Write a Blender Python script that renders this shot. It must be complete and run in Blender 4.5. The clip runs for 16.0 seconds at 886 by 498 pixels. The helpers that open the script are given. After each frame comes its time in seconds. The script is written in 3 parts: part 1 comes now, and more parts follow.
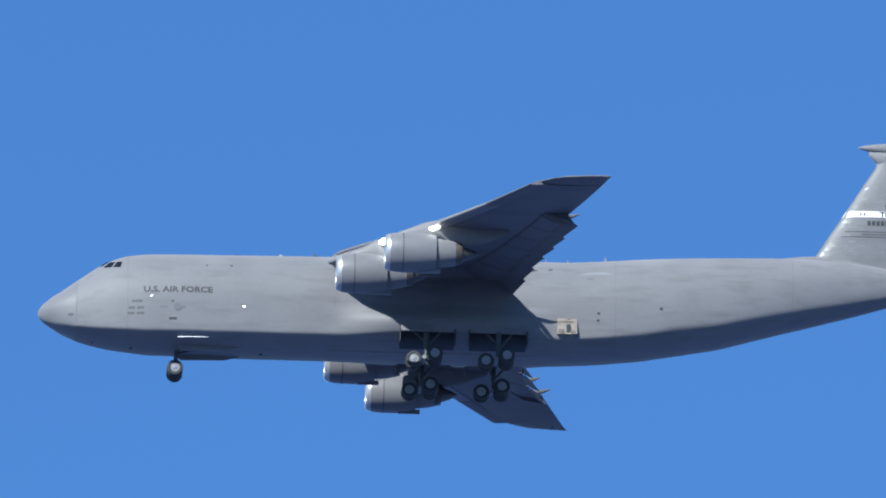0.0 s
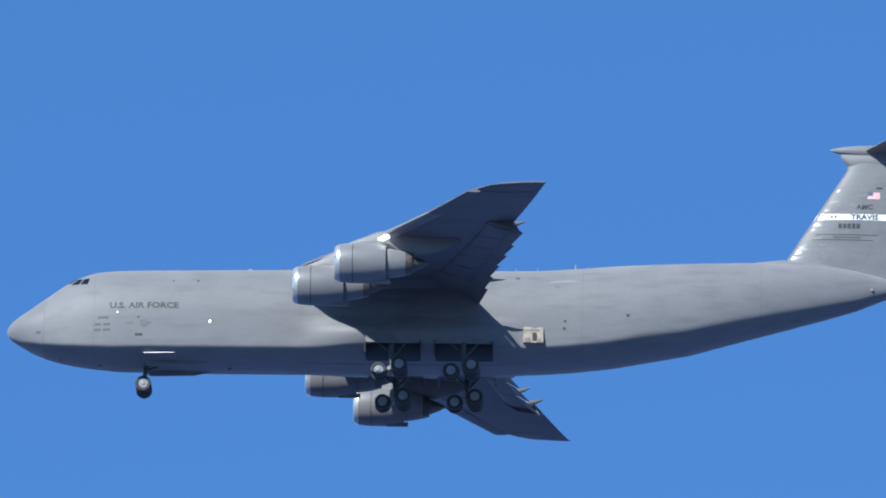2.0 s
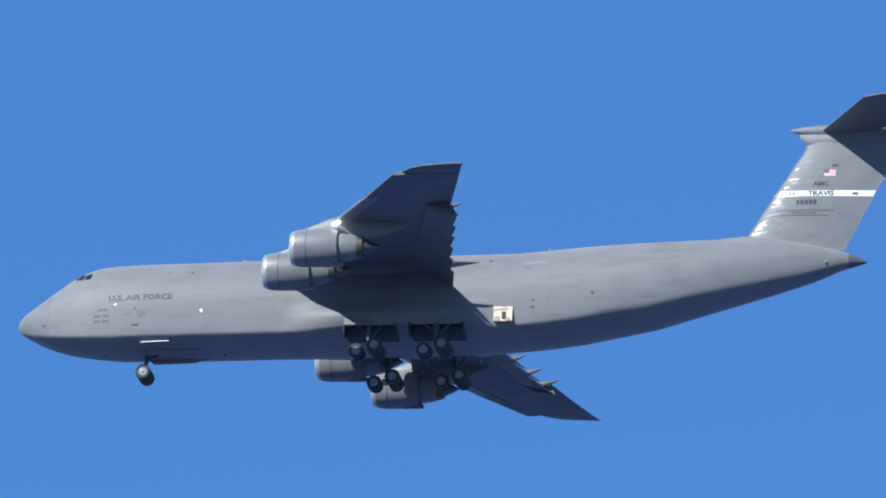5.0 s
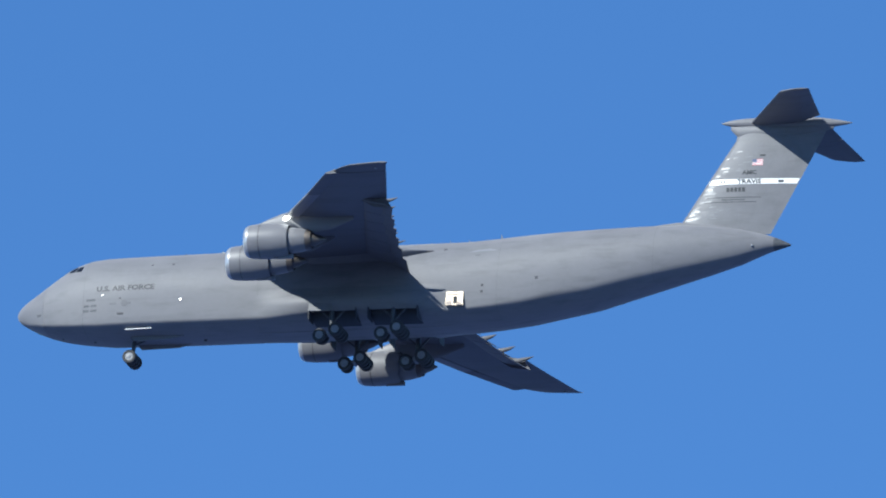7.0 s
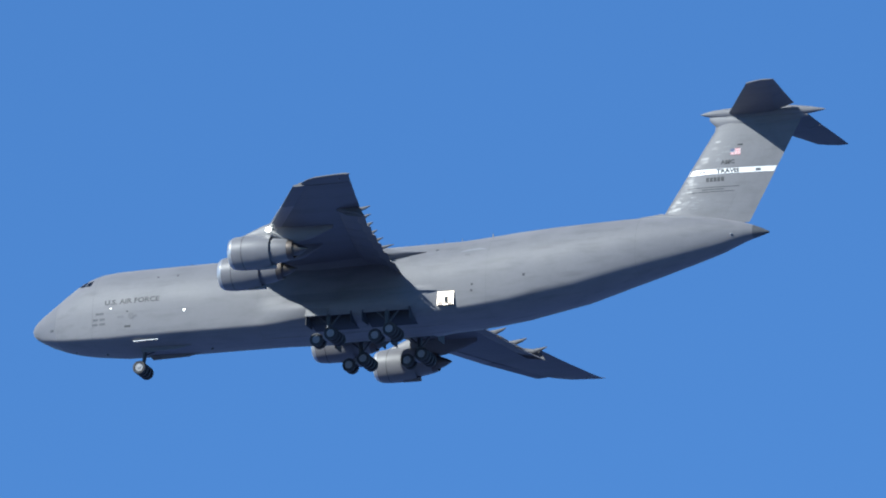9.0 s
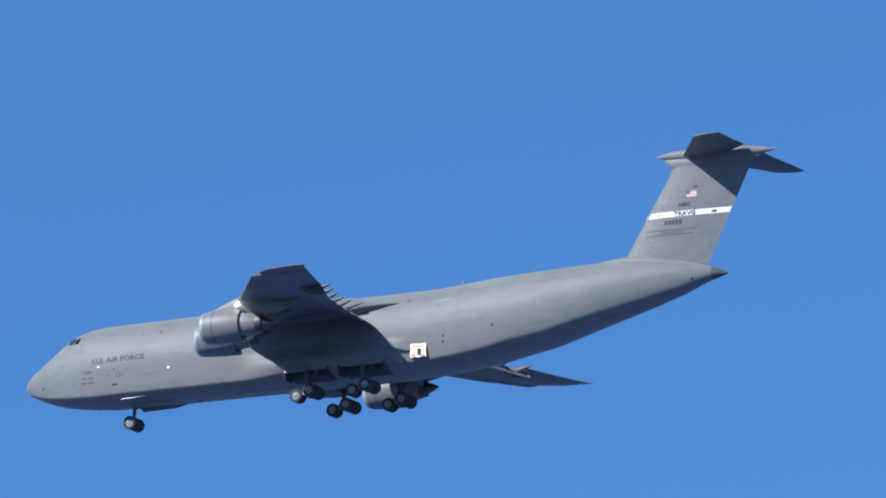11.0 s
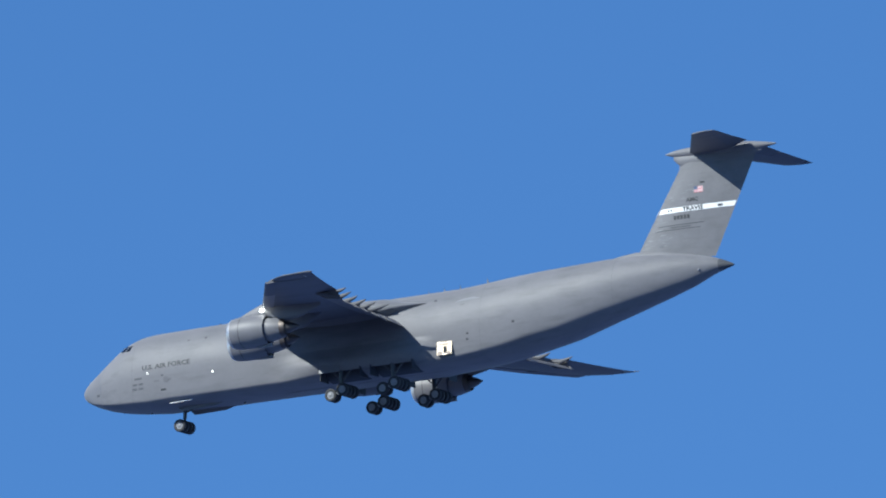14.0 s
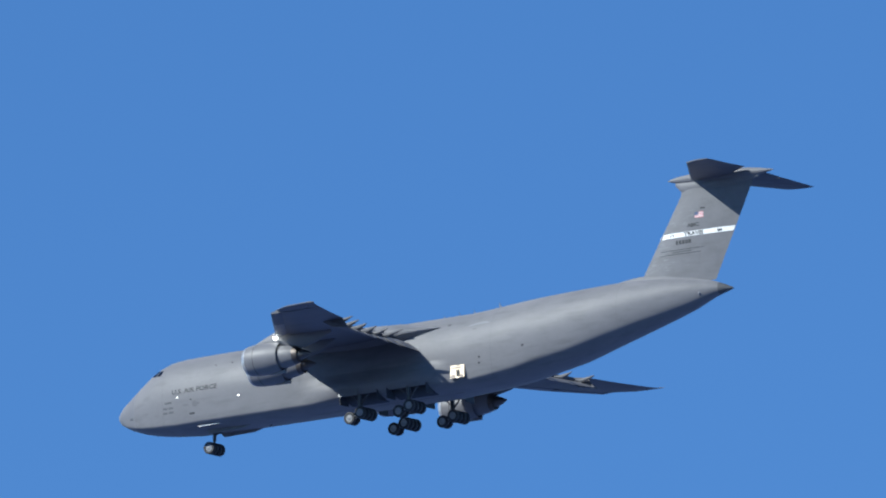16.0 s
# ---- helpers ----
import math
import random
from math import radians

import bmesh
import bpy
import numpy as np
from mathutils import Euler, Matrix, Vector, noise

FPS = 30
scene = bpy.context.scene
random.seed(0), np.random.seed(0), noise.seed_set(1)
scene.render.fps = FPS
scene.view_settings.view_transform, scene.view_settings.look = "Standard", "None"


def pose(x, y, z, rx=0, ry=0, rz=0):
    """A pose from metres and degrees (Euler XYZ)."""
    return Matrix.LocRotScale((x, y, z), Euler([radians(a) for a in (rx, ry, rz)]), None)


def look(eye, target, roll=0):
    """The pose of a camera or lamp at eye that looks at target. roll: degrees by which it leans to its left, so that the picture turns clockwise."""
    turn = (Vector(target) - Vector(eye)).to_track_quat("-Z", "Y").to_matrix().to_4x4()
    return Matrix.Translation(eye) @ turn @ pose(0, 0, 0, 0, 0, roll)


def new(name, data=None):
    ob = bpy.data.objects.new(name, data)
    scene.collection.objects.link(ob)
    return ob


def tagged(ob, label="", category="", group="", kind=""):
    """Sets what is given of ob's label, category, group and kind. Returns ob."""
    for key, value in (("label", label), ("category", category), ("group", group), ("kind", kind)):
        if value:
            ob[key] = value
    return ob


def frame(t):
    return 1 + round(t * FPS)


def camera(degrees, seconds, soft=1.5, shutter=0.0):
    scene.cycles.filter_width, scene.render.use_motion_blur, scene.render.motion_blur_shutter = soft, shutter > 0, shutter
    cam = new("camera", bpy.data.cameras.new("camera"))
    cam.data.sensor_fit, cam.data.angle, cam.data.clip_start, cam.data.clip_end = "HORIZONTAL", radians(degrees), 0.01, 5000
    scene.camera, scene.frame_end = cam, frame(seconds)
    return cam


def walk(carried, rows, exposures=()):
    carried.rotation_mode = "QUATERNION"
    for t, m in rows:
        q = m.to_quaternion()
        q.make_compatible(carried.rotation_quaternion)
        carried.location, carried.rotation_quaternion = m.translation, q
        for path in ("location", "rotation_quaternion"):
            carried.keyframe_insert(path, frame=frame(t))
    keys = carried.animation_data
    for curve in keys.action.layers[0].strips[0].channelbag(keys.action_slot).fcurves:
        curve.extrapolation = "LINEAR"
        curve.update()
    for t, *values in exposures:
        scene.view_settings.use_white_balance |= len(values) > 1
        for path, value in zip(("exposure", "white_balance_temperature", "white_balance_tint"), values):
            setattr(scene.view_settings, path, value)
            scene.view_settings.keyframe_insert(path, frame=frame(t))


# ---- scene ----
cam = camera(2.5636, 16.0, soft=1.9, shutter=0.3)
EYE = (0.0, 0.0, 1.7)
# seconds, then the turn of the hand-held telephoto
PAN = [
    (0.0, 106.9903, 0.4891, -2.4622),
    (0.5, 106.9297, 0.6281, -1.3203),
    (1.0, 106.9040, 0.5107, -0.2674),
    (1.5, 106.9008, 0.5097, 0.8663),
    (2.0, 106.8557, 0.3085, 1.9637),
    (2.5, 106.7446, 0.1456, 3.1275),
    (3.0, 106.6064, 0.0236, 4.3860),
    (3.5, 106.5292, 0.0218, 5.6957),
    (4.0, 106.4907, 0.1175, 7.0725),
    (4.5, 106.2003, 0.1040, 8.4993),
    (5.0, 105.6546, 0.0127, 9.9539),
    (5.5, 105.0849, -0.0866, 11.3778),
    (6.0, 104.6670, -0.1405, 12.7087),
    (6.3, 104.5470, -0.1327, 13.4360),
    (6.5, 104.5333, -0.0764, 13.9609),
    (7.0, 104.3118, -0.1313, 14.9426),
    (7.5, 104.2421, 0.2013, 16.1018),
    (8.0, 104.1199, 0.3457, 17.2862),
    (8.5, 103.9559, 0.9176, 18.6637),
    (9.0, 103.8471, 1.1982, 19.9083),
    (9.5, 103.7568, 1.5855, 21.0201),
    (10.0, 103.6707, 1.9082, 21.9469),
    (10.5, 103.5741, 2.0350, 22.6577),
    (10.8, 103.5053, 1.9705, 22.9775),
    (11.0, 103.5107, 1.9877, 23.1475),
    (11.5, 103.4472, 2.1480, 23.8531),
    (12.0, 103.2939, 2.3392, 24.5676),
    (12.5, 103.1050, 2.9286, 25.3057),
    (13.0, 102.9969, 3.0899, 26.0890),
    (13.5, 102.9279, 3.1696, 26.8779),
    (14.0, 102.7814, 3.1843, 27.5820),
    (14.5, 102.5586, 3.3454, 28.3026),
    (15.0, 102.4121, 3.4519, 29.0350),
    (15.5, 102.3842, 3.2969, 29.7767),
    (16.0, 102.3554, 3.2285, 30.6025),
]
walk(cam, [(t, pose(*EYE, a, b, c)) for t, a, b, c in PAN],
     exposures=[(0, 0.76, 5750, 1), (4, 0.78, 5750, 1), (6.5, 0.68, 5750, 1), (8.5, 0.67, 5750, 1), (11, 0.69, 5800, 1), (12.5, 0.61, 5800, 1), (16, 0.58, 5800, 1)])

# ---- light ----
SUN = Vector((-0.68, -1.0, 0.95)).normalized()   # from the place towards the sun
sun_data = bpy.data.lights.new("sun", "SUN")
sun_data.energy, sun_data.angle, sun_data.color = 5.0, radians(0.53), (1.0, 0.94, 0.87)
sun = new("sun", sun_data)
sun.matrix_world = look((0, 0, 60), Vector((0, 0, 60)) - SUN)

world = bpy.data.worlds.new("world")
scene.world = world
world.use_nodes = True
wn = world.node_tree
sky = wn.nodes.new("ShaderNodeTexSky")
sky.sky_type, sky.sun_disc = "NISHITA", False
sky.sun_elevation, sky.sun_rotation = math.asin(SUN.z), math.atan2(SUN.x, SUN.y)
sky.altitude, sky.air_density, sky.dust_density, sky.ozone_density = 1500, 0.8, 0.0, 10.0
back = wn.nodes["Background"]
wn.links.new(sky.outputs[0], back.inputs[0])
back.inputs[1].default_value = 0.085


# ---- materials ----
def mat(name, base, rough=0.5, metal=0.0, var=0.1, scale=1.0, fine=14.0, bump=0.0, dirt=None, glow=0.0):
    """A surface with broad and fine variation; dirt: (colour, amount, scale) of stains drawn out along the airflow."""
    m = bpy.data.materials.new(name)
    m.use_nodes = True
    n, l = m.node_tree.nodes, m.node_tree.links
    bsdf = n["Principled BSDF"]
    bsdf.inputs["Metallic"].default_value = metal
    bsdf.inputs["Diffuse Roughness"].default_value = 0.85 if rough > 0.45 else 0.2
    tc = n.new("ShaderNodeTexCoord")
    broad, grain, mix = n.new("ShaderNodeTexNoise"), n.new("ShaderNodeTexNoise"), n.new("ShaderNodeMath")
    broad.inputs["Scale"].default_value, grain.inputs["Scale"].default_value = scale, fine
    broad.inputs["Detail"].default_value, grain.inputs["Detail"].default_value = 5, 3
    for q in (broad, grain):
        l.new(tc.outputs["Object"], q.inputs["Vector"])
    mix.operation = "MULTIPLY_ADD"
    mix.inputs[1].default_value = 0.35
    l.new(grain.outputs[0], mix.inputs[0])
    l.new(broad.outputs[0], mix.inputs[2])
    ramp = n.new("ShaderNodeValToRGB")
    ramp.color_ramp.elements[0].position, ramp.color_ramp.elements[1].position = 0.35, 1.0
    ramp.color_ramp.elements[0].color = (*[c * (1 - var) for c in base], 1)
    ramp.color_ramp.elements[1].color = (*[min(1, c * (1 + var)) for c in base], 1)
    l.new(mix.outputs[0], ramp.inputs[0])
    colour = ramp.outputs[0]
    if dirt:
        stain, sr, mp2, mx = n.new("ShaderNodeTexNoise"), n.new("ShaderNodeValToRGB"), n.new("ShaderNodeMapping"), n.new("ShaderNodeMixRGB")
        mp2.inputs["Scale"].default_value = (0.22, 1.0, 1.0)
        l.new(tc.outputs["Object"], mp2.inputs["Vector"])
        l.new(mp2.outputs[0], stain.inputs["Vector"])
        stain.inputs["Scale"].default_value, stain.inputs["Detail"].default_value = dirt[2], 8
        sr.color_ramp.elements[0].position, sr.color_ramp.elements[1].position = 0.5, 0.72
        sr.color_ramp.elements[0].color = (0, 0, 0, 1)
        sr.color_ramp.elements[1].color = (dirt[1], dirt[1], dirt[1], 1)
        l.new(stain.outputs[0], sr.inputs[0])
        l.new(sr.outputs[0], mx.inputs[0])
        l.new(colour, mx.inputs[1])
        mx.inputs[2].default_value = (*dirt[0], 1)
        colour = mx.outputs[0]
    l.new(colour, bsdf.inputs["Base Color"])
    rr = n.new("ShaderNodeMapRange")
    rr.inputs["To Min"].default_value, rr.inputs["To Max"].default_value = max(0.02, rough - 0.1), min(1, rough + 0.1)
    l.new(broad.outputs[0], rr.inputs["Value"])
    l.new(rr.outputs[0], bsdf.inputs["Roughness"])
    if bump:
        bp = n.new("ShaderNodeBump")
        bp.inputs["Strength"].default_value, bp.inputs["Distance"].default_value = bump, 0.02
        l.new(mix.outputs[0], bp.inputs["Height"])
        l.new(bp.outputs[0], bsdf.inputs["Normal"])
    if glow:
        bsdf.inputs["Emission Color"].default_value = (*base, 1)
        bsdf.inputs["Emission Strength"].default_value = glow
    return m


GREY = mat("grey_paint", (0.194, 0.190, 0.200), 0.6, var=0.11, scale=0.35, fine=2.6, bump=0.05, dirt=((0.108, 0.108, 0.114), 0.4, 1.5))
# same aircraft grey, darkened to put underside shade into wings and tailplane; stains on top
GREY_WING_SHADE = mat("shade_darkened_wing_paint", (0.124, 0.122, 0.134), 0.6, var=0.12, scale=0.5, fine=4, bump=0.05, dirt=((0.082, 0.080, 0.078), 0.5, 0.8))
GREY_COWL = mat("grey_cowl_paint", (0.192, 0.188, 0.198), 0.52, var=0.08, scale=0.8, fine=8, bump=0.03)
RADOME = mat("radome_paint", (0.190, 0.186, 0.196), 0.5, var=0.06, scale=0.8, fine=9)
FIN_GREY = mat("fin_paint", (0.186, 0.183, 0.192), 0.56, var=0.14, scale=0.7, fine=5, bump=0.35, dirt=((0.118, 0.117, 0.120), 0.4, 1.4))
WORN = mat("worn_fin_paint", (0.20, 0.20, 0.205), 0.34, var=0.3, scale=3, fine=12)
SEAM = mat("dark_seam", (0.03, 0.032, 0.036), 0.7, var=0.2)
MARK = mat("dark_grey_marking", (0.039, 0.041, 0.047), 0.6, var=0.15, scale=3)
# faded print; the tail tip wears it too, as painted shade
MARK_AND_SHADE = mat("faded_marking_and_tail_shade", (0.088, 0.091, 0.098), 0.6, var=0.2, scale=4)
FAINT = mat("weathered_panel", (0.150, 0.148, 0.157), 0.6, var=0.12, scale=3)
PATCH = mat("fresh_grey_patch", (0.25, 0.255, 0.265), 0.5, var=0.06, scale=2)
WHITE = mat("white_paint", (0.82, 0.81, 0.78), 0.3, var=0.05, scale=2)
CREAM = mat("primer_panel", (0.40, 0.335, 0.255), 0.3, 0.6, var=0.4, scale=2.2)
RED = mat("flag_red", (0.62, 0.10, 0.12), 0.5, var=0.08)
BLUE = mat("flag_blue", (0.085, 0.111, 0.213), 0.5, var=0.08)
METAL = mat("polished_lip", (0.52, 0.52, 0.52), 0.3, 0.6, var=0.05, scale=2)
LINER = mat("intake_liner", (0.470, 0.470, 0.470), 0.5, 0.2, var=0.06, scale=2)
HOT = mat("heated_metal", (0.145, 0.129, 0.116), 0.42, 0.8, var=0.25, scale=1.5, fine=6)
RUST = mat("heat_stained_metal", (0.128, 0.11, 0.099), 0.5, 0.7, var=0.3, scale=2)
RUBBER = mat("tyre_rubber", (0.040, 0.040, 0.043), 0.75, var=0.25, scale=3, fine=30, bump=0.2)
HUB = mat("hub_paint", (0.25, 0.255, 0.27), 0.55, 0.05, var=0.1, scale=4)
STRUT = mat("gear_strut", (0.07, 0.072, 0.078), 0.45, 0.3, var=0.15, scale=3)
# near-black stands in for the shade inside the wheel wells
BAY_SHADE = mat("gear_bay_shade", (0.040, 0.043, 0.052), 0.7, var=0.25, scale=1.5)
GLASS = mat("cockpit_glass", (0.012, 0.014, 0.018), 0.06, var=0.1)
LAMP = mat("lamp_lens", (1.0, 0.95, 0.85), 0.2, var=0.0, glow=4.0)
# invented ground colour: blue so that bounced light cools the aircraft's shade
BLUE_BOUNCE = mat("blue_bounce_ground", (0.044, 0.080, 0.205), 0.9, var=0.4, scale=0.02, fine=0.6)
BARK = mat("pine_bark", (0.111, 0.073, 0.047), 0.9, var=0.4, scale=6, fine=40, bump=0.6)
NEEDLE = mat("pine_needles", (0.075, 0.098, 0.034), 0.55, var=0.45, scale=6, fine=60)
CANDLE = mat("pine_candle", (0.19, 0.20, 0.032), 0.6, var=0.45, scale=30, fine=150)


# ---- mesh helpers ----
def part(name, bm, material, parent, label="", smooth=True):
    """Links a bmesh as one mesh object under a thing or a part."""
    me = bpy.data.meshes.new(name)
    bmesh.ops.recalc_face_normals(bm, faces=bm.faces)
    bm.to_mesh(me)
    bm.free()
    me.materials.append(material)
    if smooth:
        for p in me.polygons:
            p.use_smooth = True
        me.set_sharp_from_angle(angle=radians(38))
    ob = new(name, me)
    ob.parent = parent
    if label:
        tagged(ob, label)
    return ob


def again(name, mesh, parent, m):
    ob = new(name, mesh)
    ob.parent = parent
    ob.matrix_basis = m
    return ob


def loft(bm, rings, closed=True, cap=True):
    vs = [[bm.verts.new(p) for p in r] for r in rings]
    n = len(vs[0])
    for a, b in zip(vs, vs[1:]):
        for i in range(n if closed else n - 1):
            j = (i + 1) % n
            bm.faces.new((a[i], a[j], b[j], b[i]))
    if cap and closed:
        bm.faces.new(vs[0][::-1])
        bm.faces.new(vs[-1])
    return bm


def lofted(rings, closed=True, cap=True):
    return loft(bmesh.new(), rings, closed, cap)


def lathe(bm, profile, cy, cz, segs=32, cap=False, droop=0.0):
    """A body of revolution along x through (cy, cz); profile: x, radius."""
    rings = [[(x, cy + r * math.cos(a), cz + r * math.sin(a) - droop * (x - profile[0][0]))
              for a in [2 * math.pi * k / segs for k in range(segs)]] for x, r in profile]
    return loft(bm, rings, True, cap)


def box(bm, x0, x1, y0, y1, z0, z1):
    ring = lambda x: [(x, y0, z0), (x, y1, z0), (x, y1, z1), (x, y0, z1)]
    return loft(bm, [ring(x0), ring(x1)])


def rod(bm, p, q, r, r2=None, segs=10):
    p, q = Vector(p), Vector(q)
    t = (q - p).to_track_quat("Z", "Y").to_matrix()
    rings = []
    for c, rad in ((p, r), (q, r if r2 is None else r2)):
        rings.append([c + t @ Vector((rad * math.cos(2 * math.pi * k / segs), rad * math.sin(2 * math.pi * k / segs), 0)) for k in range(segs)])
    return loft(bm, rings)


def naca(u):
    return 5 * (0.2969 * math.sqrt(max(u, 0)) - 0.126 * u - 0.3516 * u * u + 0.2843 * u ** 3 - 0.1036 * u ** 4)


def foil(le, te, thick, u0=0.0, u1=1.0, n=12):
    """A loop of (x, h) round the aerofoil between two fractions of its chord."""
    us = [u0 + (u1 - u0) * 0.5 * (1 - math.cos(math.pi * k / n)) for k in range(n + 1)]
    c = te - le
    top = [(le + u * c, max(naca(u), 0.004) * thick) for u in us]
    low = [(le + u * c, -max(naca(u), 0.004) * thick * 0.75) for u in reversed(us)]
    if u0 == 0.0:
        low = low[:-1]
    return top + low


# ---- ground ----
# out of view; added as a dark blue reflector under the aircraft
bm = bmesh.new()
loft(bm, [[(x, y, 0) for y in (-4500, -1500, -400, 0, 400, 1500, 4500)] for x in (-4500, -1500, -400, 0, 400, 1500, 4500)], closed=False)
ground = part("ground", bm, BLUE_BOUNCE, None, smooth=False)
tagged(ground, "unseen flat ground, coloured blue to tint the aircraft's shaded sides", "ground", kind="structure")

# ---- aircraft: x aft of the nose tip, y to starboard, z up ----
plane = tagged(new("transport_aircraft"), "huge grey four-engined military transport aircraft flying with its landing gear down", "aircraft")

# fuselage stations: x, top, bottom, half width, height of the widest line, squareness of the belly
STATIONS = [
    (0, 0.03, -0.03, 0.03, 0, 2), (0.12, 0.34, -0.4, 0.34, 0, 2), (0.45, 0.75, -0.75, 0.72, 0, 2), (1, 1.22, -1.09, 1.15, 0, 2.1),
    (1.85, 1.78, -1.51, 1.68, 0.02, 2.57), (3, 2.62, -1.91, 2.2, 0.08, 2.75), (4, 3.36, -2.15, 2.55, 0.12, 2.92), (5, 4.05, -2.33, 2.85, 0.18, 3.04),
    (6, 4.48, -2.46, 3.08, 0.25, 3.22), (7, 4.78, -2.55, 3.24, 0.32, 3.33), (8.5, 4.92, -2.7, 3.42, 0.42, 3.51), (11, 4.98, -2.7, 3.58, 0.52, 3.63),
    (15, 5.03, -2.75, 3.65, 0.6, 3.74), (22, 5.14, -2.73, 3.67, 0.6, 3.74), (30, 5.16, -2.75, 3.67, 0.6, 3.74), (38, 5.22, -2.73, 3.66, 0.62, 3.74),
    (41.5, 5.24, -2.55, 3.64, 0.7, 3.69), (44, 5.42, -2.42, 3.6, 0.85, 3.05), (47, 5.68, -2.14, 3.52, 1.15, 2.95), (50, 5.86, -1.63, 3.4, 1.55, 2.85),
    (53, 5.98, -1.1, 3.2, 2, 2.75), (57, 6.1, 0, 2.82, 2.75, 2.6), (60, 6.12, 0.78, 2.42, 3.3, 2.5), (63.5, 5.9, 1.72, 1.86, 3.75, 2.4),
    (66, 5.55, 2.45, 1.38, 4, 2.3), (68.3, 5, 3.38, 0.86, 4.1, 2.2), (69.6, 4.5, 3.72, 0.46, 4.08, 2.1), (70.4, 4.1, 3.93, 0.1, 4.02, 2)]
SX = [s[0] for s in STATIONS]


def station(x):
    return [float(np.interp(x, SX, [s[k] for s in STATIONS])) for k in range(1, 6)]


def chine(x):
    return float(np.interp(x, (42, 50), (0.74, 0.60)))


def lower(v, e, x):
    """Share of the half width at a share v of the depth below the widest line: a rounded chine over a flat belly."""
    v = min(1.0, max(0.0, v))
    ch = chine(x)
    soft = (1 - v ** e) ** (1 / e)
    hard = 1 - 0.035 * (v / ch) ** 2 if v < ch else 0.965 * math.sqrt(max(0.0, 1 - ((v - ch) / (1 - ch)) ** 2))
    c = min(1.0, (e - 2) / 0.9) * float(np.interp(x, (42, 50), (1.0, 0.75)))
    return soft + (hard - soft) * c


def half(x, z):
    """The fuselage's half width at a height."""
    t, b, w, m, e = station(x)
    if z > m:
        return w * math.sqrt(max(0.0, 1 - min(1, (z - m) / (t - m)) ** 2))
    return w * lower((m - z) / (m - b), e, x)


def section(x):
    t, b, w, m, e = station(x)
    out = [(x, w * math.cos(math.pi * k / 36), m + (t - m) * math.sin(math.pi * k / 36)) for k in range(37)]
    ch = chine(x)
    vs = [ch * k / 5 for k in range(1, 6)] + [ch + (1 - ch) * math.sin(math.pi / 2 * k / 13) for k in range(1, 14)]
    side = [(w * lower(v, e, x), m - (m - b) * v) for v in vs]
    out += [(x, -y, z) for y, z in side[:-1]] + [(x, 0.0, b)] + [(x, y, z) for y, z in reversed(side[:-1])]
    return out


def smooth_x(x0, x1, step):
    n = max(1, round((x1 - x0) / step))
    return [x0 + (x1 - x0) * k / n for k in range(n + 1)]


xs = sorted(set(round(x, 3) for x in smooth_x(3.0, 70.4, 0.55) + [70.4]))
fuselage = part("fuselage", lofted([section(x) for x in xs]), GREY, plane, "grey double-deck fuselage with upswept tail")
nose_x = [0, 0.03, 0.08, 0.16, 0.28, 0.45, 0.7, 1.0, 1.4, 1.85, 2.4, 2.985]
part("radome", lofted([section(x) for x in nose_x]), RADOME, fuselage, "rounded grey nose cone")


def skin(bm, outline, side=-1, off=0.012, fin=False, div=4):
    """A thin patch that follows the fuselage's side (or the fin's), from its outline in (x, z); four corners."""
    (x0, z0), (x1, z1), (x2, z2), (x3, z3) = outline
    grid = []
    for i in range(div + 1):
        u, row = i / div, []
        for j in range(div + 1):
            v = j / div
            x = (x0 * (1 - u) + x1 * u) * (1 - v) + (x3 * (1 - u) + x2 * u) * v
            z = (z0 * (1 - u) + z1 * u) * (1 - v) + (z3 * (1 - u) + z2 * u) * v
            y = (fin_half(x, z) if fin else half(x, z)) + off
            row.append(bm.verts.new((x, side * y, z)))
        grid.append(row)
    for i in range(div):
        for j in range(div):
            bm.faces.new((grid[i][j], grid[i + 1][j], grid[i + 1][j + 1], grid[i][j + 1]))
    return bm


def rect(x0, x1, z0, z1, lean=0.0):
    return [(x0, z0), (x1, z0), (x1 + lean, z1), (x0 + lean, z1)]


def lettering(text, x0, x1, z0, z1, material, parent, name, fin=False, side=-1, off=0.02, lean=0.0, bold=0.02):
    """Painted words that follow the skin."""
    cu = bpy.data.curves.new("words", "FONT")
    cu.body, cu.offset, cu.resolution_u = text, bold, 2
    tmp = new("words", cu)
    bpy.context.view_layer.update()
    me = bpy.data.meshes.new_from_object(tmp.evaluated_get(bpy.context.evaluated_depsgraph_get()))
    bpy.data.objects.remove(tmp)
    b = bmesh.new()
    b.from_mesh(me)
    bmesh.ops.triangulate(b, faces=b.faces)
    lo = [min(v.co[k] for v in b.verts) for k in (0, 1)]
    hi = [max(v.co[k] for v in b.verts) for k in (0, 1)]
    for v in b.verts:
        u, w = (v.co.x - lo[0]) / (hi[0] - lo[0]), (v.co.y - lo[1]) / (hi[1] - lo[1])
        z = z0 + (z1 - z0) * w
        x = (x0 + (x1 - x0) * u if side < 0 else x1 - (x1 - x0) * u) + lean * w
        v.co = (x, side * ((fin_half(x, z) if fin else half(x, z)) + off), z)
    return part(name, b, material, parent, smooth=False)


# cockpit windows, both sides
PANES = [[(5.0, 3.38), (5.6, 3.3), (5.92, 3.86), (5.5, 3.95)], [(5.74, 3.3), (6.32, 3.26), (6.46, 3.86), (6.04, 3.87)]]
for s in (-1, 1):
    for o in PANES:
        part("cockpit_window", skin(bmesh.new(), o, s, 0.02), GLASS, fuselage, "dark cockpit window pane")
